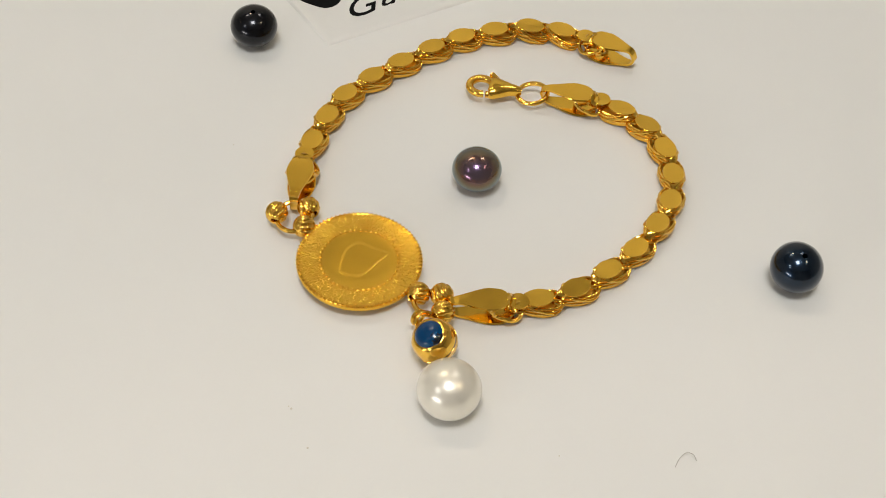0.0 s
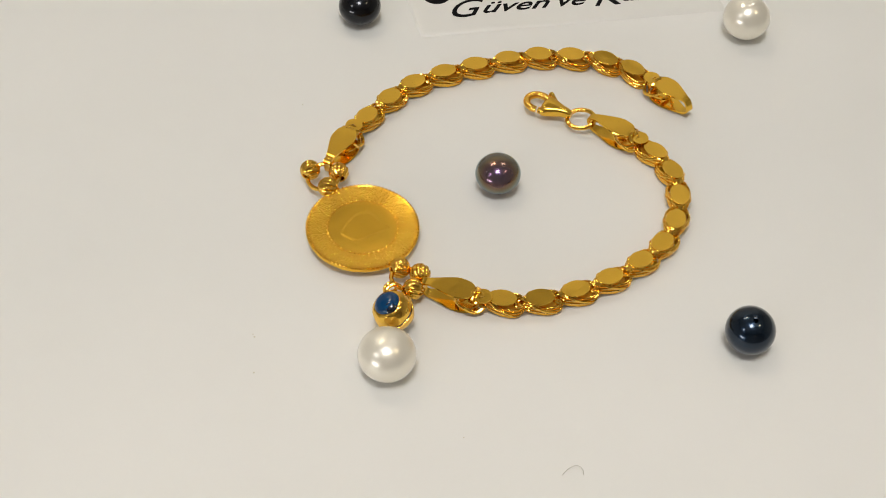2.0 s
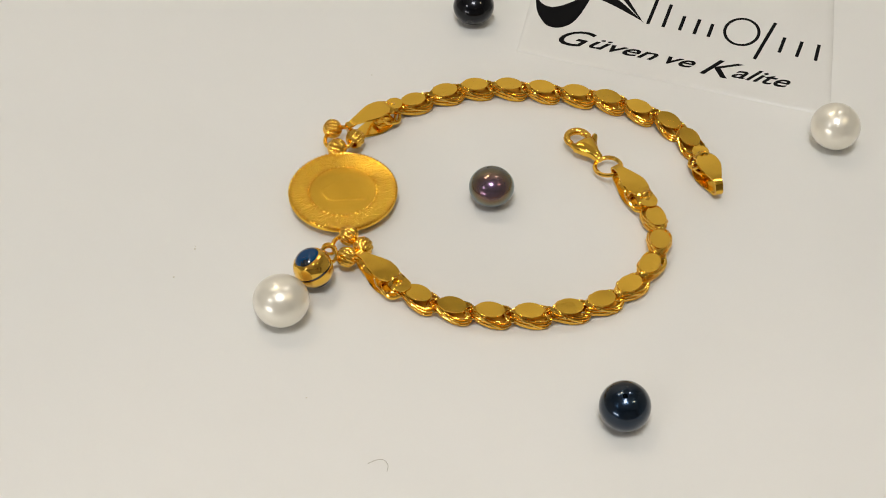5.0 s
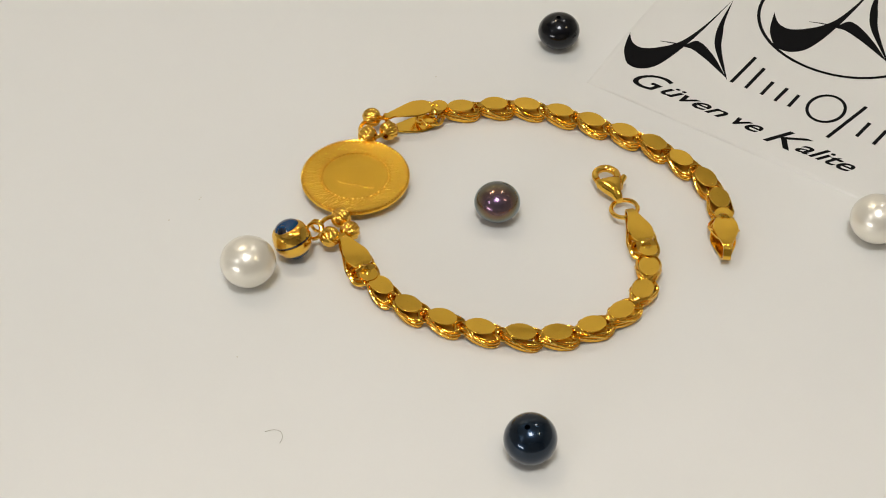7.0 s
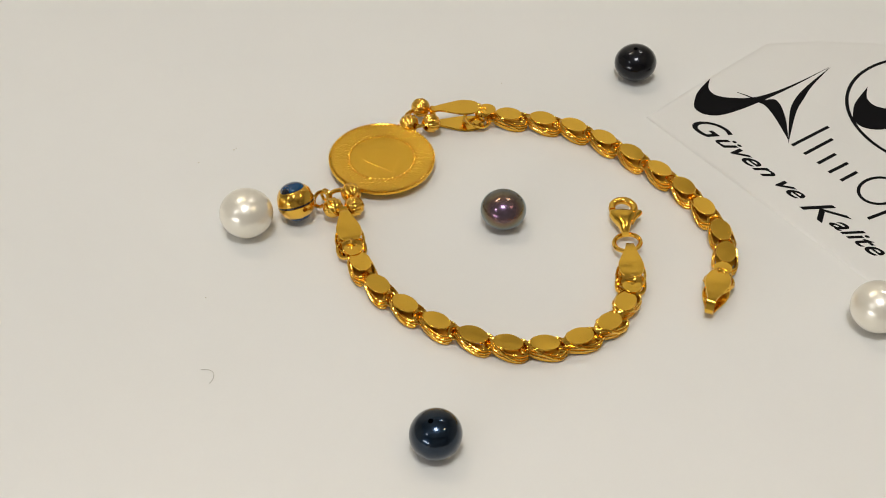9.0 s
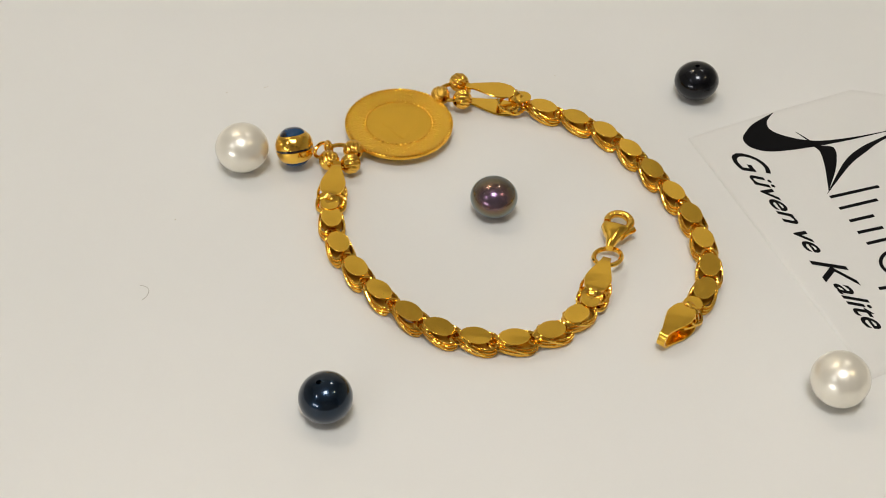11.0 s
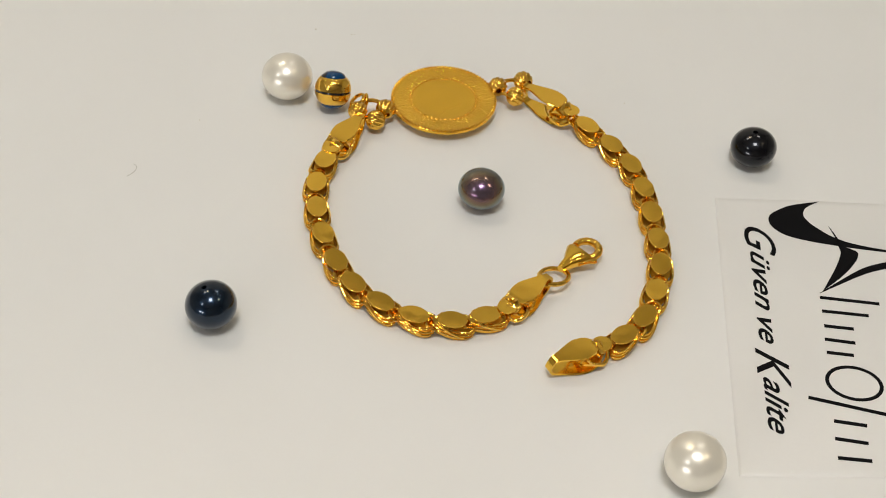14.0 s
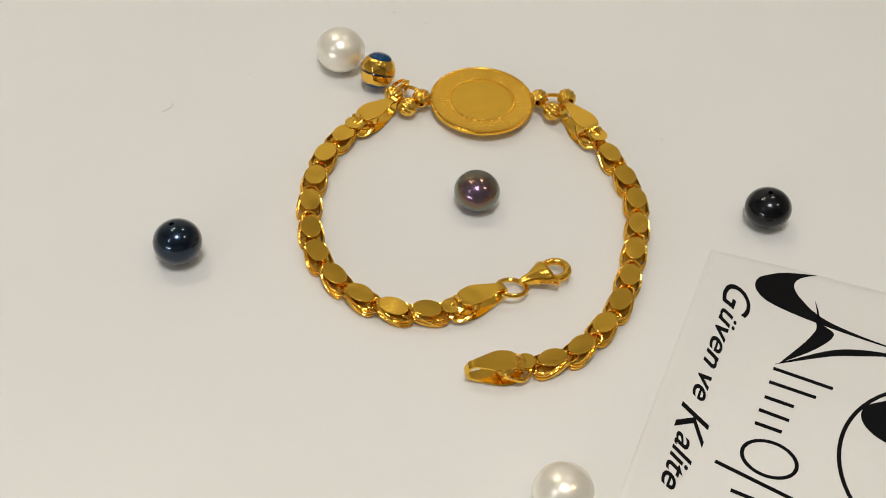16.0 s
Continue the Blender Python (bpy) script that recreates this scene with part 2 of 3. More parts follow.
def build_light_bar():
    """A long lit bar on a post, standing behind the counter's front corner."""
    at = Vector(SHELF_LIGHT)
    way = -at.normalized()
    thing = empty("light_bar", Matrix.Translation((at.x, at.y, FLOOR)))
    tagged(thing, "white lit display light bar on a floor post", "lamp")
    bm = bmesh.new()
    bmesh.ops.create_cube(bm, size=1)
    for v in bm.verts:
        v.co = Vector((v.co.x * 88, v.co.y * 14, v.co.z * 2.5))
    bmesh.ops.bevel(bm, geom=bm.edges[:], offset=0.4, segments=2, affect="EDGES")
    part("housing", bm, lamp_metal, thing, m=Matrix.Translation(Vector((0, 0, at.z - FLOOR)) - way * 0.016) @ way.to_track_quat("-Z", "Y").to_matrix().to_4x4())
    part("post", spin(bmesh.new(), [(0, 0), (14, 0), (14, 1.0), (2, 2.0), (1.6, 138.0), (0, 138.0)], 24), lamp_metal, thing, m=Matrix.Translation(-way * 0.045))
    return thing


build_light_bar()


def build_light_panel():
    """A square panel's frame on the ceiling."""
    bm = bmesh.new()
    for sx, sy, w, h in ((0, 24.5, 26, 1.5), (0, -24.5, 26, 1.5), (24.5, 0, 1.5, 23), (-24.5, 0, 1.5, 23)):
        slab(bm, [(sx - w, sy - h), (sx + w, sy - h), (sx + w, sy + h), (sx - w, sy + h)], -1.0, 1.9)
    ob = part("ceiling_lamp", bm, lamp_metal, smooth=False, m=Matrix.Translation(PANEL))
    return tagged(ob, "square white ceiling light panel, switched on", "ceiling lamp")


build_light_panel()
# a can for the added pool fill; no such fixture is in view
lamp_housing("pool_fill_can", POOL, 0.08, "small round white can of an added, unseen fill lamp")
TOP = -0.03  # height of the plate, in centimetres
TURNING = []  # all that rides on the turntable


def rides(ob):
    TURNING.append(ob)
    return ob


def build_turntable():
    thing = empty("turntable", Matrix.Translation((AXIS[0], AXIS[1], -0.03 + TOP * CM)))
    tagged(thing, "round white matt display turntable on the counter", "turntable")
    part("plate", spin(bmesh.new(), [(0, 1.8), (12.6, 1.8), (12.9, 1.9), (13.0, 2.1), (13.0, 2.75), (12.9, 2.95), (12.7, 3.0), (0, 3.0)], 128), white_surface, thing)
    part("base", spin(bmesh.new(), [(0, 0), (8.0, 0), (8.2, 0.2), (8.0, 1.8), (0, 1.8)], 64), counter_paint, thing)
    return rides(thing)


build_turntable()


# ---- loose pearls ----
def pearl_body(rx, rz, dent=0.0, hole=0.0, seed=0):
    """A slightly uneven pearl resting on z = 0, with an optional drill hole at its top."""
    bm = bmesh.new()
    profile = []
    if hole:
        profile = [(0, 2 * rz - 0.16), (hole * 0.9, 2 * rz - 0.16)]
        first = math.asin(hole / rx)
    else:
        first = 0.0
    for i in range(41):
        a = first + (math.pi - first) * i / 40
        flat = 1 - dent * max(0, math.cos(a)) ** 3 * 0.5
        profile.append((rx * math.sin(a) if 0 < i < 40 or hole and i == 0 else 0.0, rz + rz * math.cos(a) * flat))
    if hole:
        profile[2] = (hole, profile[3][1] + 0.004)
    spin(bm, profile, 64)
    for v in bm.verts:
        k = 0.012 * noise.noise(Vector((v.co.x * 2.2 + seed * 7, v.co.y * 2.2, v.co.z * 2.2)))
        v.co.x *= 1 + k
        v.co.y *= 1 + k
    return bm


def loose_pearl(x, y, rx, rz, mat, label, hole=0.0, tilt=(0, 0, 0), seed=0, dent=0.0):
    ob = part("pearl", pearl_body(rx, rz, dent, 0.0 if not hole else hole, seed), mat)
    ob.matrix_basis = cm_pose(x, y, TOP) @ cm_pose(0, 0, rz) @ pose(0, 0, 0, *tilt) @ cm_pose(0, 0, -rz)
    return rides(tagged(ob, label, "pearl", "loose pearls"))


loose_pearl(0, 0, 0.338, 0.28, pearl_purple, "iridescent purple and green button pearl on the white plate", seed=1)
loose_pearl(3.81, -2.20, 0.342, 0.315, pearl_navy, "glossy navy blue round pearl with a drill hole", 0.035, (14, 4, 0), 2)
loose_pearl(-2.815, 3.25, 0.343, 0.285, pearl_black, "glossy black button pearl with a drill hole", 0.035, (6, 0, 0), 3)
loose_pearl(3.39, 4.28, 0.38, 0.35, pearl_white, "lustrous white round pearl beside the printed card", seed=4)


# ---- the gold bracelet ----
bracelet = empty("bracelet")
tagged(bracelet, "open yellow gold coin bracelet with oval links and evil eye charm", "bracelet")
rides(bracelet)


def oval_plate(a, b, z0, z1, edge=0.012, n=36):
    bm = bmesh.new()
    return spin(bm, [(0, z0), (1 - edge * 5, z0), (1, z0 + edge), (1, z1 - edge), (1 - edge * 4, z1), (0, z1)], n, a, b)


def build_link():
    """One link: a heart-shaped bowl of thin sheet with two open lobes and a doubled rim, an oval mirror plate over it, a folded neck."""
    half = [(-0.262, 0.020, 0.150), (-0.235, 0.060, 0.172), (-0.165, 0.108, 0.174), (-0.06, 0.142, 0.156), (0.05, 0.160, 0.132), (0.14, 0.166, 0.118), (0.215, 0.152, 0.118), (0.272, 0.106, 0.128), (0.264, 0.054, 0.126), (0.20, 0.024, 0.112), (0.160, 0.0, 0.105)]
    heart = smooth_curve(half + [(x, -y, z) for x, y, z in half[-2::-1]], 4, True)
    bm = bmesh.new()
    rows = []
    for x, y, z in heart:
        cx, cy = 0.10, math.copysign(0.085, y) * min(1, abs(y) / 0.05)
        row = []
        for f, drop in ((0.0, 0.0), (0.03, 0.4), (0.06, 0.75), (0.14, 1.0)):
            depth = min(z + 0.024, 0.165)
            row.append(bm.verts.new((x + (cx - x) * f * 0.8, y + (cy - y) * f, z - depth * drop)))
        back = [bm.verts.new((v.co.x + (cx - x) * 0.06, v.co.y + (cy - y) * 0.06, v.co.z + 0.008)) for v in row]
        rows.append(row + back[::-1])
    n = len(rows)
    for k in range(n):
        a, b = rows[k], rows[(k + 1) % n]
        for q in range(8):
            bm.faces.new((a[q], a[(q + 1) % 8], b[(q + 1) % 8], b[q]))
    bmesh.ops.recalc_face_normals(bm, faces=bm.faces)
    link = part("link", bm, satin_gold, bracelet)
    part("base", oval_plate(0.240, 0.146, 0.088, 0.100, 0.006, 28), satin_gold, link)
    plate_mesh = oval_plate(0.208, 0.146, 0.0, 0.016, 0.006, 40)
    for v in plate_mesh.verts:
        if v.co.x < 0:
            v.co.y *= 1 - 0.10 * (v.co.x / 0.208) ** 2
    plate = part("plate", plate_mesh, gold_plate, link, "flat mirror-polished oval plate")
    plate.matrix_basis = cm_pose(-0.012, 0, 0.205, 0, 3.0, 0)
    # the bowl's doubled rim
    for grow, lift, thick in ((0.95, 0.010, 0.0125), (1.045, -0.024, 0.0120), (1.0, -0.085, 0.0130)):
        line = [(0.04 + (x - 0.04) * grow, y * grow, max(z + lift, 0.012)) for x, y, z in heart]
        part("rim", tube(bmesh.new(), line, [thick * (0.9 + 0.5 * (k % 2)) for k in range(len(line))], 7, True), gold, link)
    # a hook on each side, from the plate's edge down to the rim
    for s in (-1, 1):
        hook = smooth_curve([(-0.20, s * 0.060, 0.200), (-0.12, s * 0.140, 0.178), (-0.03, s * 0.166, 0.126), (0.06, s * 0.176, 0.082), (0.14, s * 0.170, 0.040)], 4, False)
        part("wire", tube(bmesh.new(), hook, [0.0155 + 0.004 * (i % 2) for i in range(len(hook))], 7), gold, link)
    # the folded neck that hooks into the next scoop
    neck = bmesh.new()
    strip = []
    for k, (x, z, w, roll) in enumerate(((-0.15, 0.212, 0.085, 4), (-0.20, 0.208, 0.070, -10), (-0.245, 0.180, 0.050, 18), (-0.285, 0.135, 0.045, 34), (-0.325, 0.085, 0.050, 20), (-0.36, 0.045, 0.05, 0))):
        c, q = math.cos(radians(roll)), math.sin(radians(roll))
        strip.append([neck.verts.new((x + dx, y * c - dz * q, z + y * q + dz * c)) for y, dz, dx in ((-w, 0.0, 0), (-w * 0.35, 0.016, 0.006 * (-1) ** k), (w * 0.3, 0.004, 0), (w, 0.012, 0), (w * 0.9, -0.014, 0), (-w * 0.9, -0.014, 0))])
    for a, b in zip(strip, strip[1:]):
        for k in range(6):
            neck.faces.new((a[k], a[(k + 1) % 6], b[(k + 1) % 6], b[k]))
    neck.faces.new(strip[0][::-1])
    neck.faces.new(strip[-1])
    bmesh.ops.recalc_face_normals(neck, faces=neck.faces)
    part("neck", neck, gold, link)
    for s in (-1, 1):
        crimp = smooth_curve([(-0.06, s * 0.132, 0.190), (-0.14, s * 0.108, 0.196), (-0.205, s * 0.06, 0.188), (-0.26, s * 0.045, 0.150), (-0.30, s * 0.035, 0.10)], 3, False)
        part("crimp", tube(bmesh.new(), crimp, [0.014 + 0.006 * (i % 2) for i in range(len(crimp))], 6), gold, link, smooth=False)
    loop = [(x - 0.265, y, 0.125 - 0.25 * x) for x, y, _ in ring_points(0.10, 0.105, 0, 20)]
    part("connector", tube(bmesh.new(), loop, [0.020 + 0.005 * (i % 2) for i in range(20)], 6, True), gold, link)
    return link


CHAIN_A = [(-2.153, 0.837), (-1.911, 1.324), (-1.611, 1.728), (-1.191, 2.065), (-0.747, 2.345), (-0.252, 2.6), (0.209, 2.807), (0.728, 2.906), (1.254, 2.932), (1.714, 2.79)]
CHAIN_B = [(0.459, -2.289), (0.965, -2.157), (1.430, -1.907), (1.86, -1.587), (2.236, -1.184), (2.507, -0.778), (2.653, -0.301), (2.662, 0.204), (2.51, 0.672), (2.216, 1.029)]
END_A0, END_A1 = (-2.32, 0.32), (2.08, 2.52)
END_B0, END_B1 = (-0.05, -2.27), (1.85, 1.27)

dice = random.Random(11)
first_link = build_link()
made_first = False
for chain, before, after in ((CHAIN_A, END_A0, END_A1), (CHAIN_B, END_B0, END_B1)):
    track = [before, *chain, after]
    for i in range(1, 11):
        (xa, ya), (xb, yb) = track[i - 1], track[i + 1]
        heading = math.degrees(math.atan2(yb - ya, xb - xa))
        roll, pitch = dice.uniform(-3.0, 3.0), dice.uniform(-2.8, 2.8)
        if chain is CHAIN_A and i == 7:
            roll, pitch = -roll, 0.3 * pitch
        m = cm_pose(track[i][0], track[i][1], 0.0, roll, pitch, heading)
        if not made_first:
            first_link.matrix_basis, made_first = m, True
        else:
            copy_thing(first_link, m)


def end_cap(tip, root, z_tip, top, label):
    """A kite-shaped strip folded like a hairpin, its fold at the tip; x runs from tip to root."""
    d = Vector((root[0] - tip[0], root[1] - tip[1]))
    length = d.length
    L = length
    low = 0.0
    rows = [(L, low + 0.02, 0.15), (L * 0.78, low, 0.21), (L * 0.55, low, 0.20), (L * 0.25, low + 0.02, 0.11), (0.06, low + 0.05, 0.072)]
    rows += [(0.015, z_tip - 0.04, 0.068), (0.0, z_tip, 0.066), (0.015, z_tip + 0.045, 0.068)]
    rows += [(0.06, top - 0.022, 0.072), (0.12, top - 0.004, 0.08), (L * 0.25, top, 0.11), (L * 0.52, top + 0.002, 0.195), (L * 0.66, top + 0.002, 0.205), (L * 0.82, top, 0.17), (L * 0.90, top - 0.006, 0.10)]
    pts = smooth_curve(rows, 3, False)
    bm = bmesh.new()
    strips = []
    for i, (x, z, w) in enumerate(pts):
        a, b = pts[max(0, i - 1)], pts[min(len(pts) - 1, i + 1)]
        t = Vector((b[0] - a[0], b[1] - a[1])).normalized()
        nx, nz = t.y, -t.x
        k = 0.016
        w *= 0.88
        ys = [-w, -w * 0.93, 0, w * 0.93, w]
        outer = [bm.verts.new((x + nx * (k if 0 < j < 4 else 0), y, z + nz * (k if 0 < j < 4 else 0))) for j, y in enumerate(ys)]
        inner = [bm.verts.new((x - nx * k, y, z - nz * k)) for y in (w * 0.95, -w * 0.95)]
        strips.append(outer + inner)
    for a, b in zip(strips, strips[1:]):
        for j in range(7):
            bm.faces.new((a[j], a[(j + 1) % 7], b[(j + 1) % 7], b[j]))
    bm.faces.new(strips[0][::-1])
    bm.faces.new(strips[-1])
    bmesh.ops.recalc_face_normals(bm, faces=bm.faces)
    cap = part("end_cap", bm, gold_plate, bracelet, label, m=cm_pose(tip[0], tip[1], 0, 0, 0, math.degrees(math.atan2(d.y, d.x))))
    rng = random.Random(int(abs(tip[0]) * 100))
    crumple = bmesh.new()
    grid = []
    for i in range(9):
        f = i / 8
        x = L * (0.83 + 0.26 * f)
        w = (0.120, 0.130, 0.140, 0.145, 0.145, 0.145, 0.135, 0.110, 0.085)[i]
        base = top - 0.004 - 0.05 * max(0, f - 0.35)
        ridge = 0.030 * math.exp(-((f - 0.3) / 0.16) ** 2)
        line = []
        for k in range(7):
            v = -1 + k / 3
            dip = -0.05 if (i in (4, 5) and k in (2, 3)) else 0.0
            line.append(crumple.verts.new((x + rng.uniform(-0.014, 0.014), w * v + rng.uniform(-0.008, 0.008), base + ridge * rng.uniform(0.2, 1.5) - 0.05 * v * v + dip + rng.uniform(-0.008, 0.008))))
        grid.append(line + [crumple.verts.new((x, w * 0.9 * v, base - 0.095)) for v in (1, -1)])
    for a, b in zip(grid, grid[1:]):
        for k in range(9):
            crumple.faces.new((a[k], a[(k + 1) % 9], b[(k + 1) % 9], b[k]))
    crumple.faces.new(grid[0][::-1])
    crumple.faces.new(grid[-1])
    bmesh.ops.recalc_face_normals(crumple, faces=crumple.faces)
    part("crimp", crumple, gold, cap, "crumpled bright crimp")
    leaf = oval_plate(0.135, 0.13, top - 0.050, top - 0.035, 0.006)
    bmesh.ops.translate(leaf, vec=(L * 1.06, 0, 0), verts=leaf.verts)
    part("plate", leaf, gold_plate, cap)
    low_ring = [(L * 0.88 + x, y, z + 0.03 * math.cos(3 * math.atan2(y, x))) for x, y, z in ring_points(0.21, 0.20, 0.09, 30)]
    part("wire", tube(bmesh.new(), low_ring, 0.028, 6, True), gold, cap)
    for s in (-1, 1):
        w = smooth_curve([(L * 0.62, s * 0.17, top - 0.03), (L * 0.72, s * 0.20, 0.16), (L * 0.88, s * 0.17, 0.10), (L * 1.05, s * 0.06, 0.14)], 5, False)
        part("wire", tube(bmesh.new(), w, [0.018 + 0.006 * (i % 2) for i in range(16)], 6), gold, cap, smooth=False)
    loop = [(L * 1.12 + 0.08 * math.cos(t), 0.0, 0.12 + 0.062 * math.sin(t)) for t in [2 * math.pi * k / 16 for k in range(16)]]
    part("connector", tube(bmesh.new(), loop, 0.022, 6, True), gold, cap)
    return cap


end_cap((-2.49, -0.36), (-2.293, 0.455), 0.27, 0.32, "tapered folded gold end cap")
end_cap((-0.69, -2.25), (0.13, -2.32), 0.22, 0.27, "tapered folded gold end cap")
end_cap((2.66, 2.10), (2.06, 2.56), 0.14, 0.28, "tapered folded gold end cap with an open fold")
end_cap((1.17, 1.52), (1.925, 1.245), 0.18, 0.265, "tapered folded gold end cap")


def fluted_bead(r=0.152, n=72):
    """A diamond-cut bead with slanting flutes and a hole through it along x."""
    bm = bmesh.new()
    rings = []
    for i in range(13):
        a = 0.42 + (math.pi - 0.84) * i / 12
        ring = []
        for k in range(n):
            t = 2 * math.pi * k / n
            cut = 1 - 0.24 * (1 - abs(math.sin(5 * t + 3.2 * a))) ** 1.6 * math.sin(a)
            ring.append(bm.verts.new((r * math.cos(a), r * cut * math.sin(a) * math.cos(t), r * cut * math.sin(a) * math.sin(t))))
        rings.append(ring)
    inner = [[bm.verts.new((s * r * 0.85, r * 0.28 * math.cos(2 * math.pi * k / n), r * 0.28 * math.sin(2 * math.pi * k / n))) for k in range(n)] for s in (1, -1)]
    for a, b in zip([inner[0], *rings, inner[1]], [*rings, inner[1], inner[0]]):
        for k in range(n):
            bm.faces.new((a[k], a[(k + 1) % n], b[(k + 1) % n], b[k]))
    bmesh.ops.recalc_face_normals(bm, faces=bm.faces)
    return bm


def bead_ring(cx, cy, cz, radius, tilt, beads):
    """A wire ring threaded with fluted beads."""
    m = cm_pose(cx, cy, cz, *tilt)
    ring = part("jump_ring", tube(bmesh.new(), ring_points(radius, radius, 0, 32), 0.032, 8, True), gold, bracelet, m=m)
    for bx, by, bz in beads:
        q = m.inverted() @ Vector((bx * CM, by * CM, bz * CM))
        a = math.degrees(math.atan2(q.y, q.x))
        part("bead", fluted_bead(), gold, ring, "diamond-cut gold bead", m=pose(radius * CM * math.cos(radians(a)), radius * CM * math.sin(radians(a)), q.z * 0.7, 0, 0, a + 90))


bead_ring(-2.50, -0.54, 0.17, 0.235, (8, -6, 0), [(-2.735, -0.455, 0.19), (-2.392, -0.735, 0.2), (-2.305, -0.414, 0.166)])
bead_ring(-0.915, -2.205, 0.18, 0.215, (-6, 6, 0), [(-1.045, -2.035, 0.187), (-0.75, -2.06, 0.17), (-0.787, -2.373, 0.2)])


def build_coin():
    thick, r = 0.075, 0.81
    m = cm_pose(-1.726, -1.372, 0.100, 0, 0, 0) @ Matrix.Rotation(radians(-0.9), 4, Vector((-0.7, -0.7, 0))) @ pose(0, 0, 0, 0, 0, -43)
    bm = bmesh.new()
    spin(bm, [(0, 0), (r - 0.03, 0), (r, 0.025), (r, thick - 0.02), (r - 0.02, thick + 0.008), (r - 0.05, thick), (0.53, thick - 0.002), (0.50, thick - 0.008), (0.3, thick - 0.007), (0, thick - 0.007)], 120)
    coin = part("coin", bm, gold_coin, bracelet, "gold coin with a scrollwork border and beaded rim", m=m)
    rim = bmesh.new()
    for k in range(84):
        t = 2 * math.pi * k / 84
        c = Vector((math.cos(t) * (r - 0.024), math.sin(t) * (r - 0.024), thick - 0.004))
        bmesh.ops.create_icosphere(rim, subdivisions=1, radius=1.0, matrix=Matrix.Translation(c) @ Matrix.Rotation(t, 4, "Z") @ Matrix.Diagonal((0.034, 0.022, 0.026, 1)))
    part("beaded_rim", rim, gold_plate, coin)
    dots = bmesh.new()
    for k in range(46):
        t = 2 * math.pi * k / 46
        c = Vector((math.cos(t) * 0.505, math.sin(t) * 0.505, thick - 0.008))
        bmesh.ops.create_icosphere(dots, subdivisions=2, radius=0.024, matrix=Matrix.Translation(c))
    part("dot_circle", dots, gold_plate, coin)
    scroll = bmesh.new()
    rng = random.Random(3)
    for lane, count, size in ((0.560, 44, 0.034), (0.612, 50, 0.036), (0.662, 54, 0.036), (0.710, 58, 0.034), (0.752, 64, 0.028)):
        for k in range(count):
            t = 2 * math.pi * (k + rng.uniform(-0.2, 0.2)) / count
            c = Vector((math.cos(t) * lane, math.sin(t) * lane, thick - 0.0030))
            a0, sense = rng.uniform(0, 6.3), rng.choice((-1, 1))
            turns = rng.uniform(4.5, 8)
            pts = []
            for i in range(12):
                f = i / 11
                rr = size * (0.2 + 0.85 * f)
                pts.append(c + Vector((rr * math.cos(a0 + sense * turns * f), rr * math.sin(a0 + sense * turns * f), 0.004 * math.sin(f * 3))))
            tube(scroll, pts, [0.0046 + 0.0064 * math.sin(math.pi * (0.1 + 0.8 * i / 11)) for i in range(12)], 5)
    for v in scroll.verts:
        v.co.z = thick - 0.003 + (v.co.z - thick + 0.003) * 0.39
    part("scroll_relief", scroll, gold_plate, coin)
    # a plain shallow swelling stands in the middle field
    field = bmesh.new()
    outline = smooth_curve([(-0.061, -0.344), (0.08, -0.305), (0.199, -0.205), (0.225, 0.05), (0.241, 0.328), (0.05, 0.29), (-0.18, 0.25), (-0.26, 0.08), (-0.22, -0.10), (-0.14, -0.25)], 5)
    levels = [(1.0, -0.009), (0.93, -0.0052), (0.80, -0.0056), (0.5, -0.0058), (0.2, -0.0058)]
    loops = [[field.verts.new((x * s, y * s, thick + z)) for x, y in outline] for s, z in levels]
    for a, b in zip(loops, loops[1:]):
        for k in range(len(a)):
            field.faces.new((a[k], a[(k + 1) % len(a)], b[(k + 1) % len(a)], b[k]))
    field.faces.new(loops[-1])
    bmesh.ops.recalc_face_normals(field, faces=field.faces)
    part("plain_relief", field, gold_coin, coin)
    # lugs by which it hangs
    for x in (-0.85, 0.85):
        lug = [(x + 0.06 * math.cos(t), 0, 0.04 + 0.06 * math.sin(t)) for t in [2 * math.pi * k / 16 for k in range(16)]]
        part("lug", tube(bmesh.new(), lug, 0.02, 6, True), gold, coin)


build_coin()


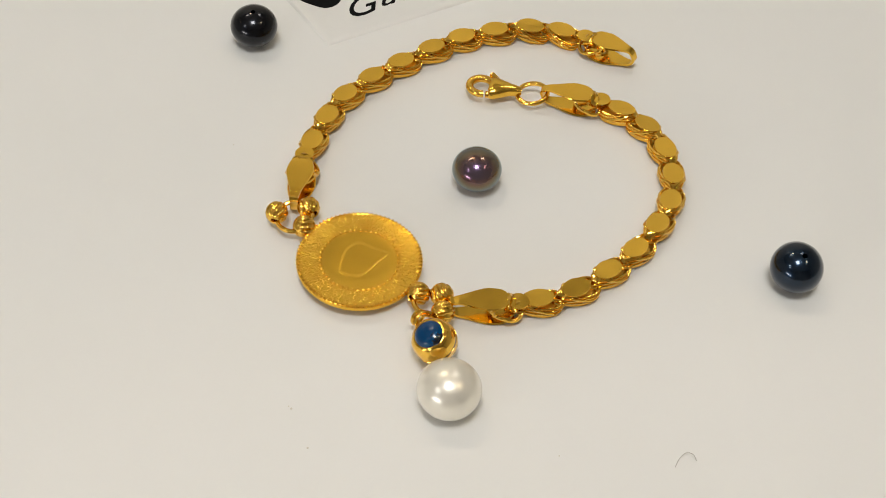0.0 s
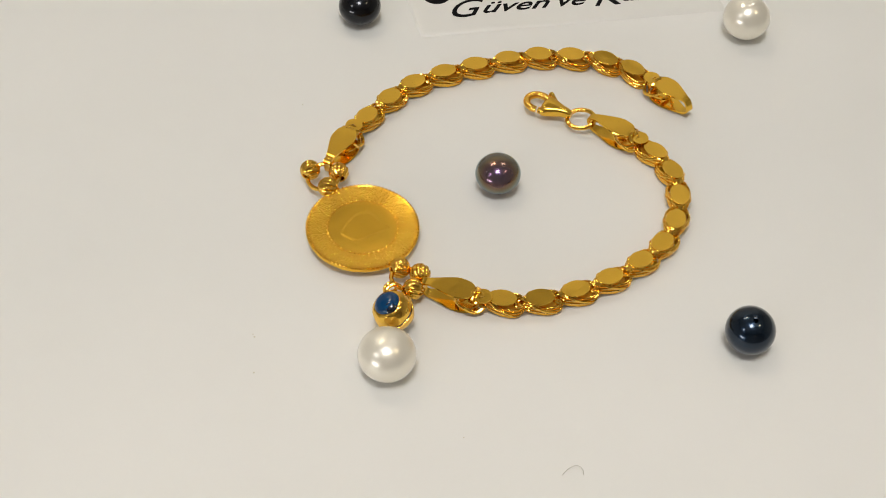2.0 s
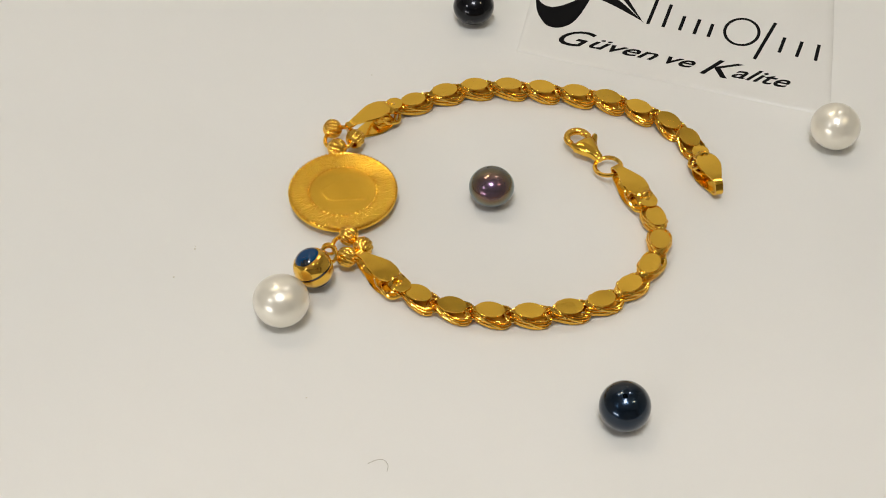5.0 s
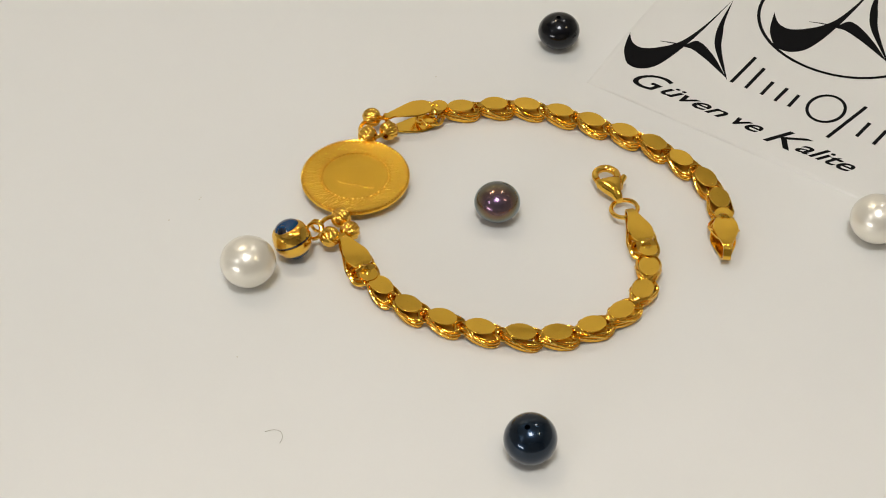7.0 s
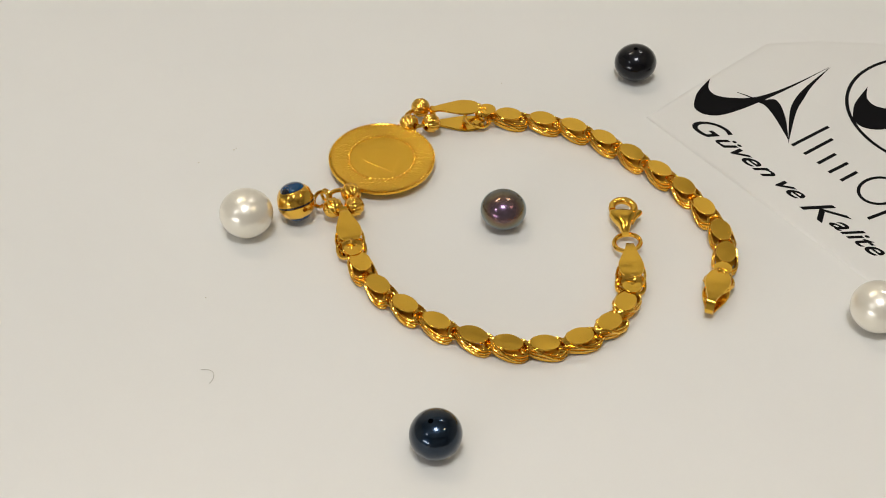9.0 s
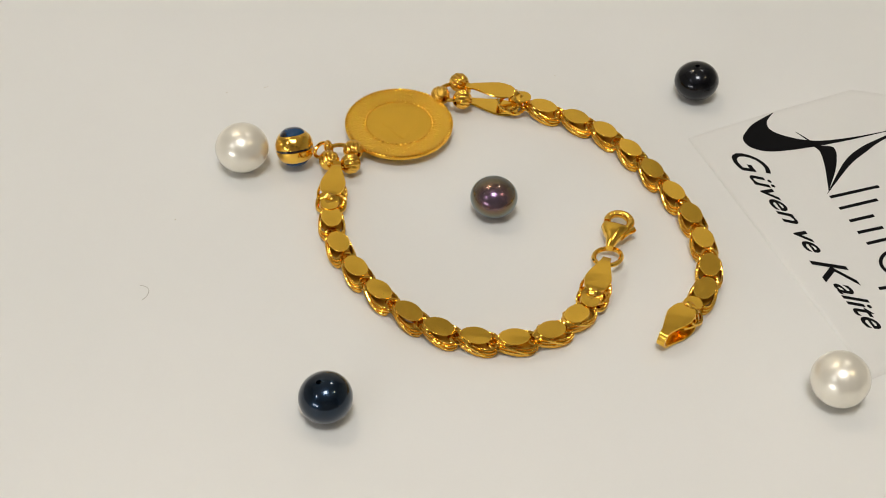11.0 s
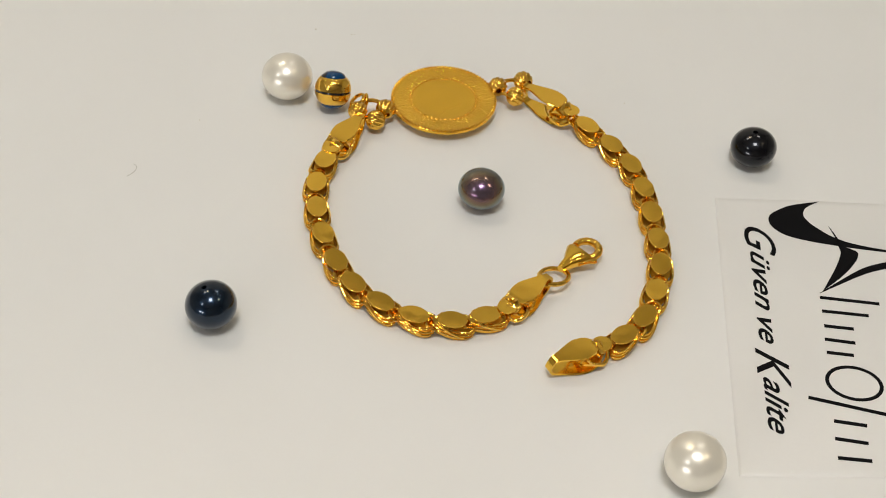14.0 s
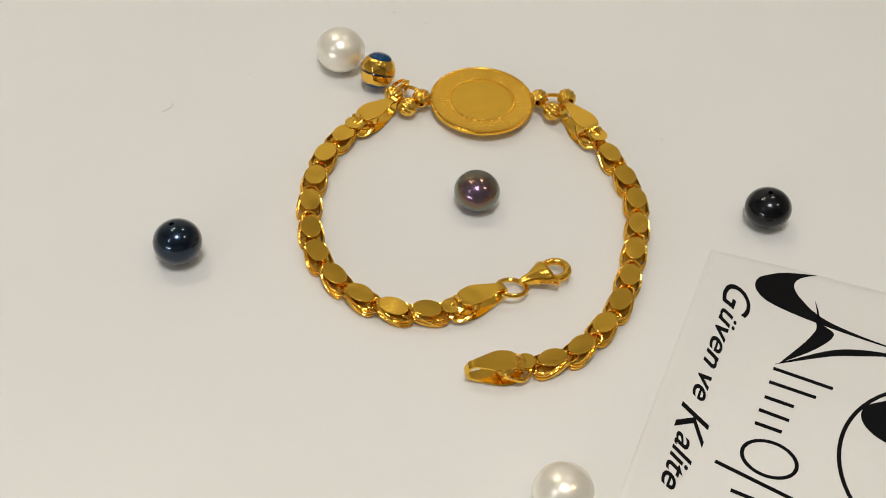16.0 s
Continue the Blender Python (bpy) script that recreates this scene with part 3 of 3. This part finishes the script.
def build_clasp():
    """A lobster clasp; x runs from its eye to the hook's bow."""
    m = cm_pose(0.87, 1.585, 0.0, 0, 0, math.degrees(math.atan2(1.85 - 1.60, 0.10 - 0.845)))
    bm = bmesh.new()
    n, rings = 16, []
    for x, w, h, y0 in ((-0.02, 0.05, 0.05, 0), (0.05, 0.07, 0.075, 0), (0.14, 0.085, 0.085, 0), (0.26, 0.145, 0.095, 0.01), (0.37, 0.20, 0.10, 0.015), (0.42, 0.20, 0.095, 0.01), (0.445, 0.17, 0.07, 0.0)):
        rings.append([bm.verts.new((x, y0 + w * math.copysign(abs(math.cos(t)) ** 0.7, math.cos(t)), 0.14 + h * math.copysign(abs(math.sin(t)) ** 0.8, math.sin(t)))) for t in [2 * math.pi * k / n for k in range(n)]])
    for a, b in zip(rings, rings[1:]):
        for k in range(n):
            bm.faces.new((a[k], a[(k + 1) % n], b[(k + 1) % n], b[k]))
    bm.faces.new(rings[0][::-1])
    bm.faces.new(rings[-1])
    bmesh.ops.recalc_face_normals(bm, faces=bm.faces)
    clasp = part("clasp", bm, gold_plate, bracelet, "polished gold lobster clasp", m=m)
    arc = [(0.555 + 0.175 * math.cos(radians(a)), 0.165 * math.sin(radians(a)), 0.13) for a in [-140 + 11.7 * k for k in range(22)]]
    part("hook", tube(bmesh.new(), arc, [0.06 - 0.015 * abs(i / 21 - 0.4) for i in range(22)], 10), gold, clasp)
    bar = smooth_curve([(0.40, 0.14, 0.13), (0.44, 0.154, 0.13), (0.478, 0.158, 0.13)], 4, False)
    part("gate", tube(bmesh.new(), bar, 0.05, 8), gold, clasp)
    nub = smooth_curve([(0.24, -0.10, 0.13), (0.36, -0.175, 0.15), (0.455, -0.245, 0.16)], 3, False)
    part("lever", tube(bmesh.new(), nub, [0.04, 0.036, 0.034, 0.036, 0.042, 0.046, 0.040], 8), gold, clasp)
    part("jump_ring", tube(bmesh.new(), ring_points(0.22, 0.19, 0, 30), 0.034, 8, True), gold, bracelet, m=cm_pose(1.045, 1.545, 0.12, 8, -10, -20))


build_clasp()


def build_charm():
    """A gold barrel with a glass eye on each side, and a white pearl hung below it."""
    axis = Vector((-0.40, -0.14, 0.90)).normalized()
    m = Matrix.Translation((-0.959 * CM, -2.89 * CM, 0.29 * CM)) @ axis.to_track_quat("Z", "Y").to_matrix().to_4x4()
    prof = [(0.0, -0.20), (0.185, -0.208), (0.205, -0.200), (0.245, -0.15), (0.268, -0.08), (0.278, -0.03), (0.265, -0.022), (0.265, 0.0), (0.278, 0.008), (0.268, 0.08), (0.245, 0.15), (0.205, 0.200), (0.185, 0.208), (0.0, 0.20)]
    body = spin(bmesh.new(), prof, 48)
    for v in body.verts:
        k = 1 + 0.045 * noise.noise(v.co * 7)
        v.co.x, v.co.y = v.co.x * k, v.co.y * k
    charm = part("charm", body, gold, bracelet, "polished gold barrel charm", m=m)
    seam = spin(bmesh.new(), [(0.25, -0.024), (0.270, -0.024), (0.270, 0.002), (0.25, 0.002), (0.25, -0.024)], 48)
    part("seam", seam, eye_black, charm, "thin dark blue enamel seam")
    for s in (1, -1):
        dome = spin(bmesh.new(), [(0.184, 0.185), (0.180, 0.215), (0.157, 0.246), (0.112, 0.272), (0.06, 0.285), (0, 0.289)], 40)
        eye = part("eye", dome, eye_blue, charm, "blue glass evil eye dome", m=pose(0, 0, 0, 0 if s > 0 else 180, 0, 0))
        pupil = spin(bmesh.new(), [(0.092, 0.266), (0.06, 0.286), (0, 0.294)], 28)
        part("pupil", pupil, eye_black, eye, "black dot", m=pose(0, 0, 0, -10, 26, 0))
    part("jump_ring", tube(bmesh.new(), ring_points(0.12, 0.12, 0, 24), 0.028, 8, True), gold, bracelet, m=cm_pose(-1.02, -2.50, 0.19, 35, 15, 0))
    part("jump_ring", tube(bmesh.new(), ring_points(0.09, 0.09, 0, 20), 0.025, 8, True), gold, bracelet, m=cm_pose(-1.10, -2.40, 0.17, 80, 20, 30))
    part("pearl_drop", pearl_body(0.39, 0.345, seed=5), pearl_white, bracelet, "lustrous white pearl drop", m=cm_pose(-0.885, -3.64, TOP))


build_charm()


# ---- the printed card ----
def build_card():
    card = empty("printed_card", cm_pose(-1.731, 3.067, TOP, 0, 0, 20.33))
    tagged(card, "frosted clear plastic card with black printed emblem and slogan", "card")
    shape = [(0, 0), (-0.12, 1.3), (-0.24, 3.0), (0.22, 3.75), (0.97, 4.65), (1.8, 5.45), (2.8, 5.8), (3.8, 5.4), (4.55, 4.5), (4.72, 3.0), (4.85, 2.0), (5.085, 0)]
    bm = bmesh.new()
    cx, cy = 2.4, 2.6
    loops = []
    for grow, z in ((0.05, 0.001), (0.03, 0.012), (0.0, 0.028), (-0.10, 0.038)):
        ring_verts = []
        for x, y in shape:
            d = Vector((x - cx, y - cy)).normalized()
            ring_verts.append(bm.verts.new((x + d.x * grow, y + d.y * grow, z)))
        loops.append(ring_verts)
    for a, b in zip(loops, loops[1:]):
        for k in range(len(a)):
            bm.faces.new((a[k], a[(k + 1) % len(a)], b[(k + 1) % len(a)], b[k]))
    bm.faces.new(loops[-1])
    bm.faces.new(loops[0][::-1])
    bmesh.ops.recalc_face_normals(bm, faces=bm.faces)
    part("sheet", bm, plastic, card)
    z0, z1 = 0.0382, 0.0412

    def emblem(dx, dy, s):
        pairs = [
            ([(-0.13, 1.50), (0.0, 1.10), (0.12, 0.90), (0.28, 0.735), (0.48, 0.735), (0.65, 0.90), (0.74, 1.2), (0.80, 1.7), (0.835, 2.4), (0.83, 3.34)],
             [(-0.13, 1.50), (-0.02, 1.35), (0.08, 1.265), (0.22, 1.24), (0.36, 1.315), (0.48, 1.44), (0.60, 1.60), (0.72, 1.90), (0.80, 2.5), (0.83, 3.34)]),
            ([(0.77, 1.68), (0.87, 1.92), (0.98, 1.94), (1.15, 1.86), (1.4, 1.68), (1.74, 1.37)],
             [(0.77, 1.67), (0.90, 1.70), (0.97, 1.69), (1.07, 1.66), (1.3, 1.57), (1.74, 1.36)]),
            ([(0.84, 3.34), (1.01, 2.72), (1.16, 2.36), (1.345, 1.97), (1.80, 1.31)],
             [(0.84, 3.33), (0.96, 2.65), (1.08, 2.24), (1.28, 1.89), (1.80, 1.30)]),
        ]
        bm = bmesh.new()
        for one, two in pairs:
            one, two = smooth_curve(one, 5, False), smooth_curve(two, 5, False)
            rows = [[bm.verts.new((dx + x * s, dy + y * s, z)) for x, y in (p, q) for z in (z0, z1)] for p, q in zip(one, two)]
            for a, b in zip(rows, rows[1:]):
                for i, j in ((0, 1), (1, 3), (3, 2), (2, 0)):
                    bm.faces.new((a[i], a[j], b[j], b[i]))
        bmesh.ops.recalc_face_normals(bm, faces=bm.faces)
        part("emblem", bm, ink, card, "black swoosh emblem", smooth=False)

    emblem(0, 0, 1.0)
    emblem(1.72, 1.74, 1.13)

    def stroke(pts, width, name="emblem_stroke", closed=False):
        """A flat printed stroke along pts."""
        pts = [Vector(p) for p in pts]
        n = len(pts)
        bm = bmesh.new()
        left, right = [], []
        for i, p in enumerate(pts):
            a = pts[i - 1] if (i or closed) else p
            b = pts[(i + 1) % n] if (i < n - 1 or closed) else p
            d = (b - a).normalized()
            w = width[i] if isinstance(width, list) else width
            left.append(bm.verts.new((p.x - d.y * w, p.y + d.x * w, z1)))
            right.append(bm.verts.new((p.x + d.y * w, p.y - d.x * w, z1)))
        for i in range(n if closed else n - 1):
            j = (i + 1) % n
            bm.faces.new((right[i], right[j], left[j], left[i]))
        deep = bmesh.ops.extrude_face_region(bm, geom=bm.faces[:])
        bmesh.ops.translate(bm, vec=(0, 0, z0 - z1), verts=[v for v in deep["geom"] if isinstance(v, bmesh.types.BMVert)])
        bmesh.ops.recalc_face_normals(bm, faces=bm.faces)
        part(name, bm, ink, card, smooth=False)

    def ring(cx, cy, a, b, lean, width, name="emblem_ring"):
        pts = []
        for k in range(64):
            t = 2 * math.pi * k / 64
            y = b * math.sin(t)
            pts.append((cx + a * math.cos(t) + lean * y, cy + y))
        stroke(pts, width, name, True)

    for dx, dy, s in ((0, 0, 1.0), (1.72, 1.74, 1.13)):
        stroke([(dx + x * s, dy + y * s) for x, y in ((0.40, 1.585), (0.55, 1.645), (0.72, 1.70))], [0.004, 0.012, 0.016])
    ring(2.72, 3.86, 1.48, 1.48, 0, 0.028)
    # plain bars and a ring stand in for the brand's mark
    for x0, y0, x1, y1 in ((1.88, 1.30, 1.90, 2.12), (2.14, 1.30, 2.15, 1.94), (2.42, 1.30, 2.43, 1.70), (2.67, 1.28, 2.69, 1.69), (2.91, 1.28, 2.92, 1.64), (3.74, 0.95, 3.92, 2.00), (4.10, 1.24, 4.13, 1.66), (4.39, 1.22, 4.42, 1.64), (4.70, 1.22, 4.70, 1.65)):
        stroke([(x0, y0), (x1, y1)], 0.029)
    ring(3.42, 1.585, 0.28, 0.355, 0.02, 0.026)

    def written(text, x, y, size, width):
        data = bpy.data.curves.new("slogan", "FONT")
        data.body, data.size, data.shear, data.extrude, data.offset = text, size, 0.5, 0.00002, 0.000045 if size < 0.005 else 0.000015
        data.resolution_u = 4
        holder = bpy.data.objects.new("slogan_curve", data)
        mesh = bpy.data.meshes.new_from_object(holder)
        bpy.data.objects.remove(holder)
        xs = [v.co.x for v in mesh.vertices]
        k = width / (max(xs) - min(xs))
        for v in mesh.vertices:
            v.co.x = (v.co.x - min(xs)) * k
        mesh.materials.append(ink)
        ob = new("slogan", mesh)
        ob.parent = card
        ob.matrix_basis = cm_pose(x, y, 0.0405)

    for text, x, y, size, width in (("G", 0.56, 0.34, 0.0062, 0.0058), ("\u00fcven", 1.08, 0.395, 0.0040, 0.0115), ("ve", 2.38, 0.395, 0.0040, 0.0047), ("K", 2.95, 0.32, 0.0062, 0.0066), ("alite", 3.46, 0.39, 0.0042, 0.0094)):
        written(text, x, y, size, width)
    return rides(card)


build_card()


# ---- fibres and specks on the plate ----
def fibre(pts, radius, label):
    return rides(tagged(part("fibre", tube(bmesh.new(), smooth_curve(pts, 6, False), radius, 5), hair_dark), label, "fibre"))


fibre([(1.63, -4.80, -0.026), (1.70, -4.71, 0.02), (1.79, -4.66, 0.04), (1.87, -4.68, 0.02), (1.90, -4.74, -0.026)], 0.004, "thin curled grey fibre lying on the white plate")
fibre([(2.44, -1.12, 0.2), (2.47, -1.17, 0.25), (2.46, -1.24, 0.28)], 0.003, "thin grey fibre caught on the gold chain")
for x, y, s in ((-3.23, 1.08, 0.012), (-2.75, -3.47, 0.016), (-2.60, -4.05, 0.016), (0.31, -4.49, 0.012), (-2.78, -3.43, 0.01)):
    bm = bmesh.new()
    bmesh.ops.create_icosphere(bm, subdivisions=1, radius=s, matrix=Matrix.Translation((0, 0, s * 0.4)))
    for v in bm.verts:
        v.co.x *= 1 + 0.8 * noise.noise(v.co * 90)
        v.co.z = max(0.0, v.co.z) * 0.7
    ob = part("speck", bm, speck_mat, m=cm_pose(x, y, TOP))
    rides(tagged(ob, "pale speck of dust on the white plate", "dust speck", "dust specks"))


# ---- motion: all rides round on the turntable ----
def motions():
    centre = Matrix.Translation((AXIS[0], AXIS[1], 0))
    for ob in TURNING:
        rest = ob.matrix_basis.copy()
        walk(ob, [(t, centre @ pose(0, 0, 0, 0, 0, SPEED * t) @ centre.inverted() @ rest) for t in [k * 0.5 for k in range(33)]])


motions()
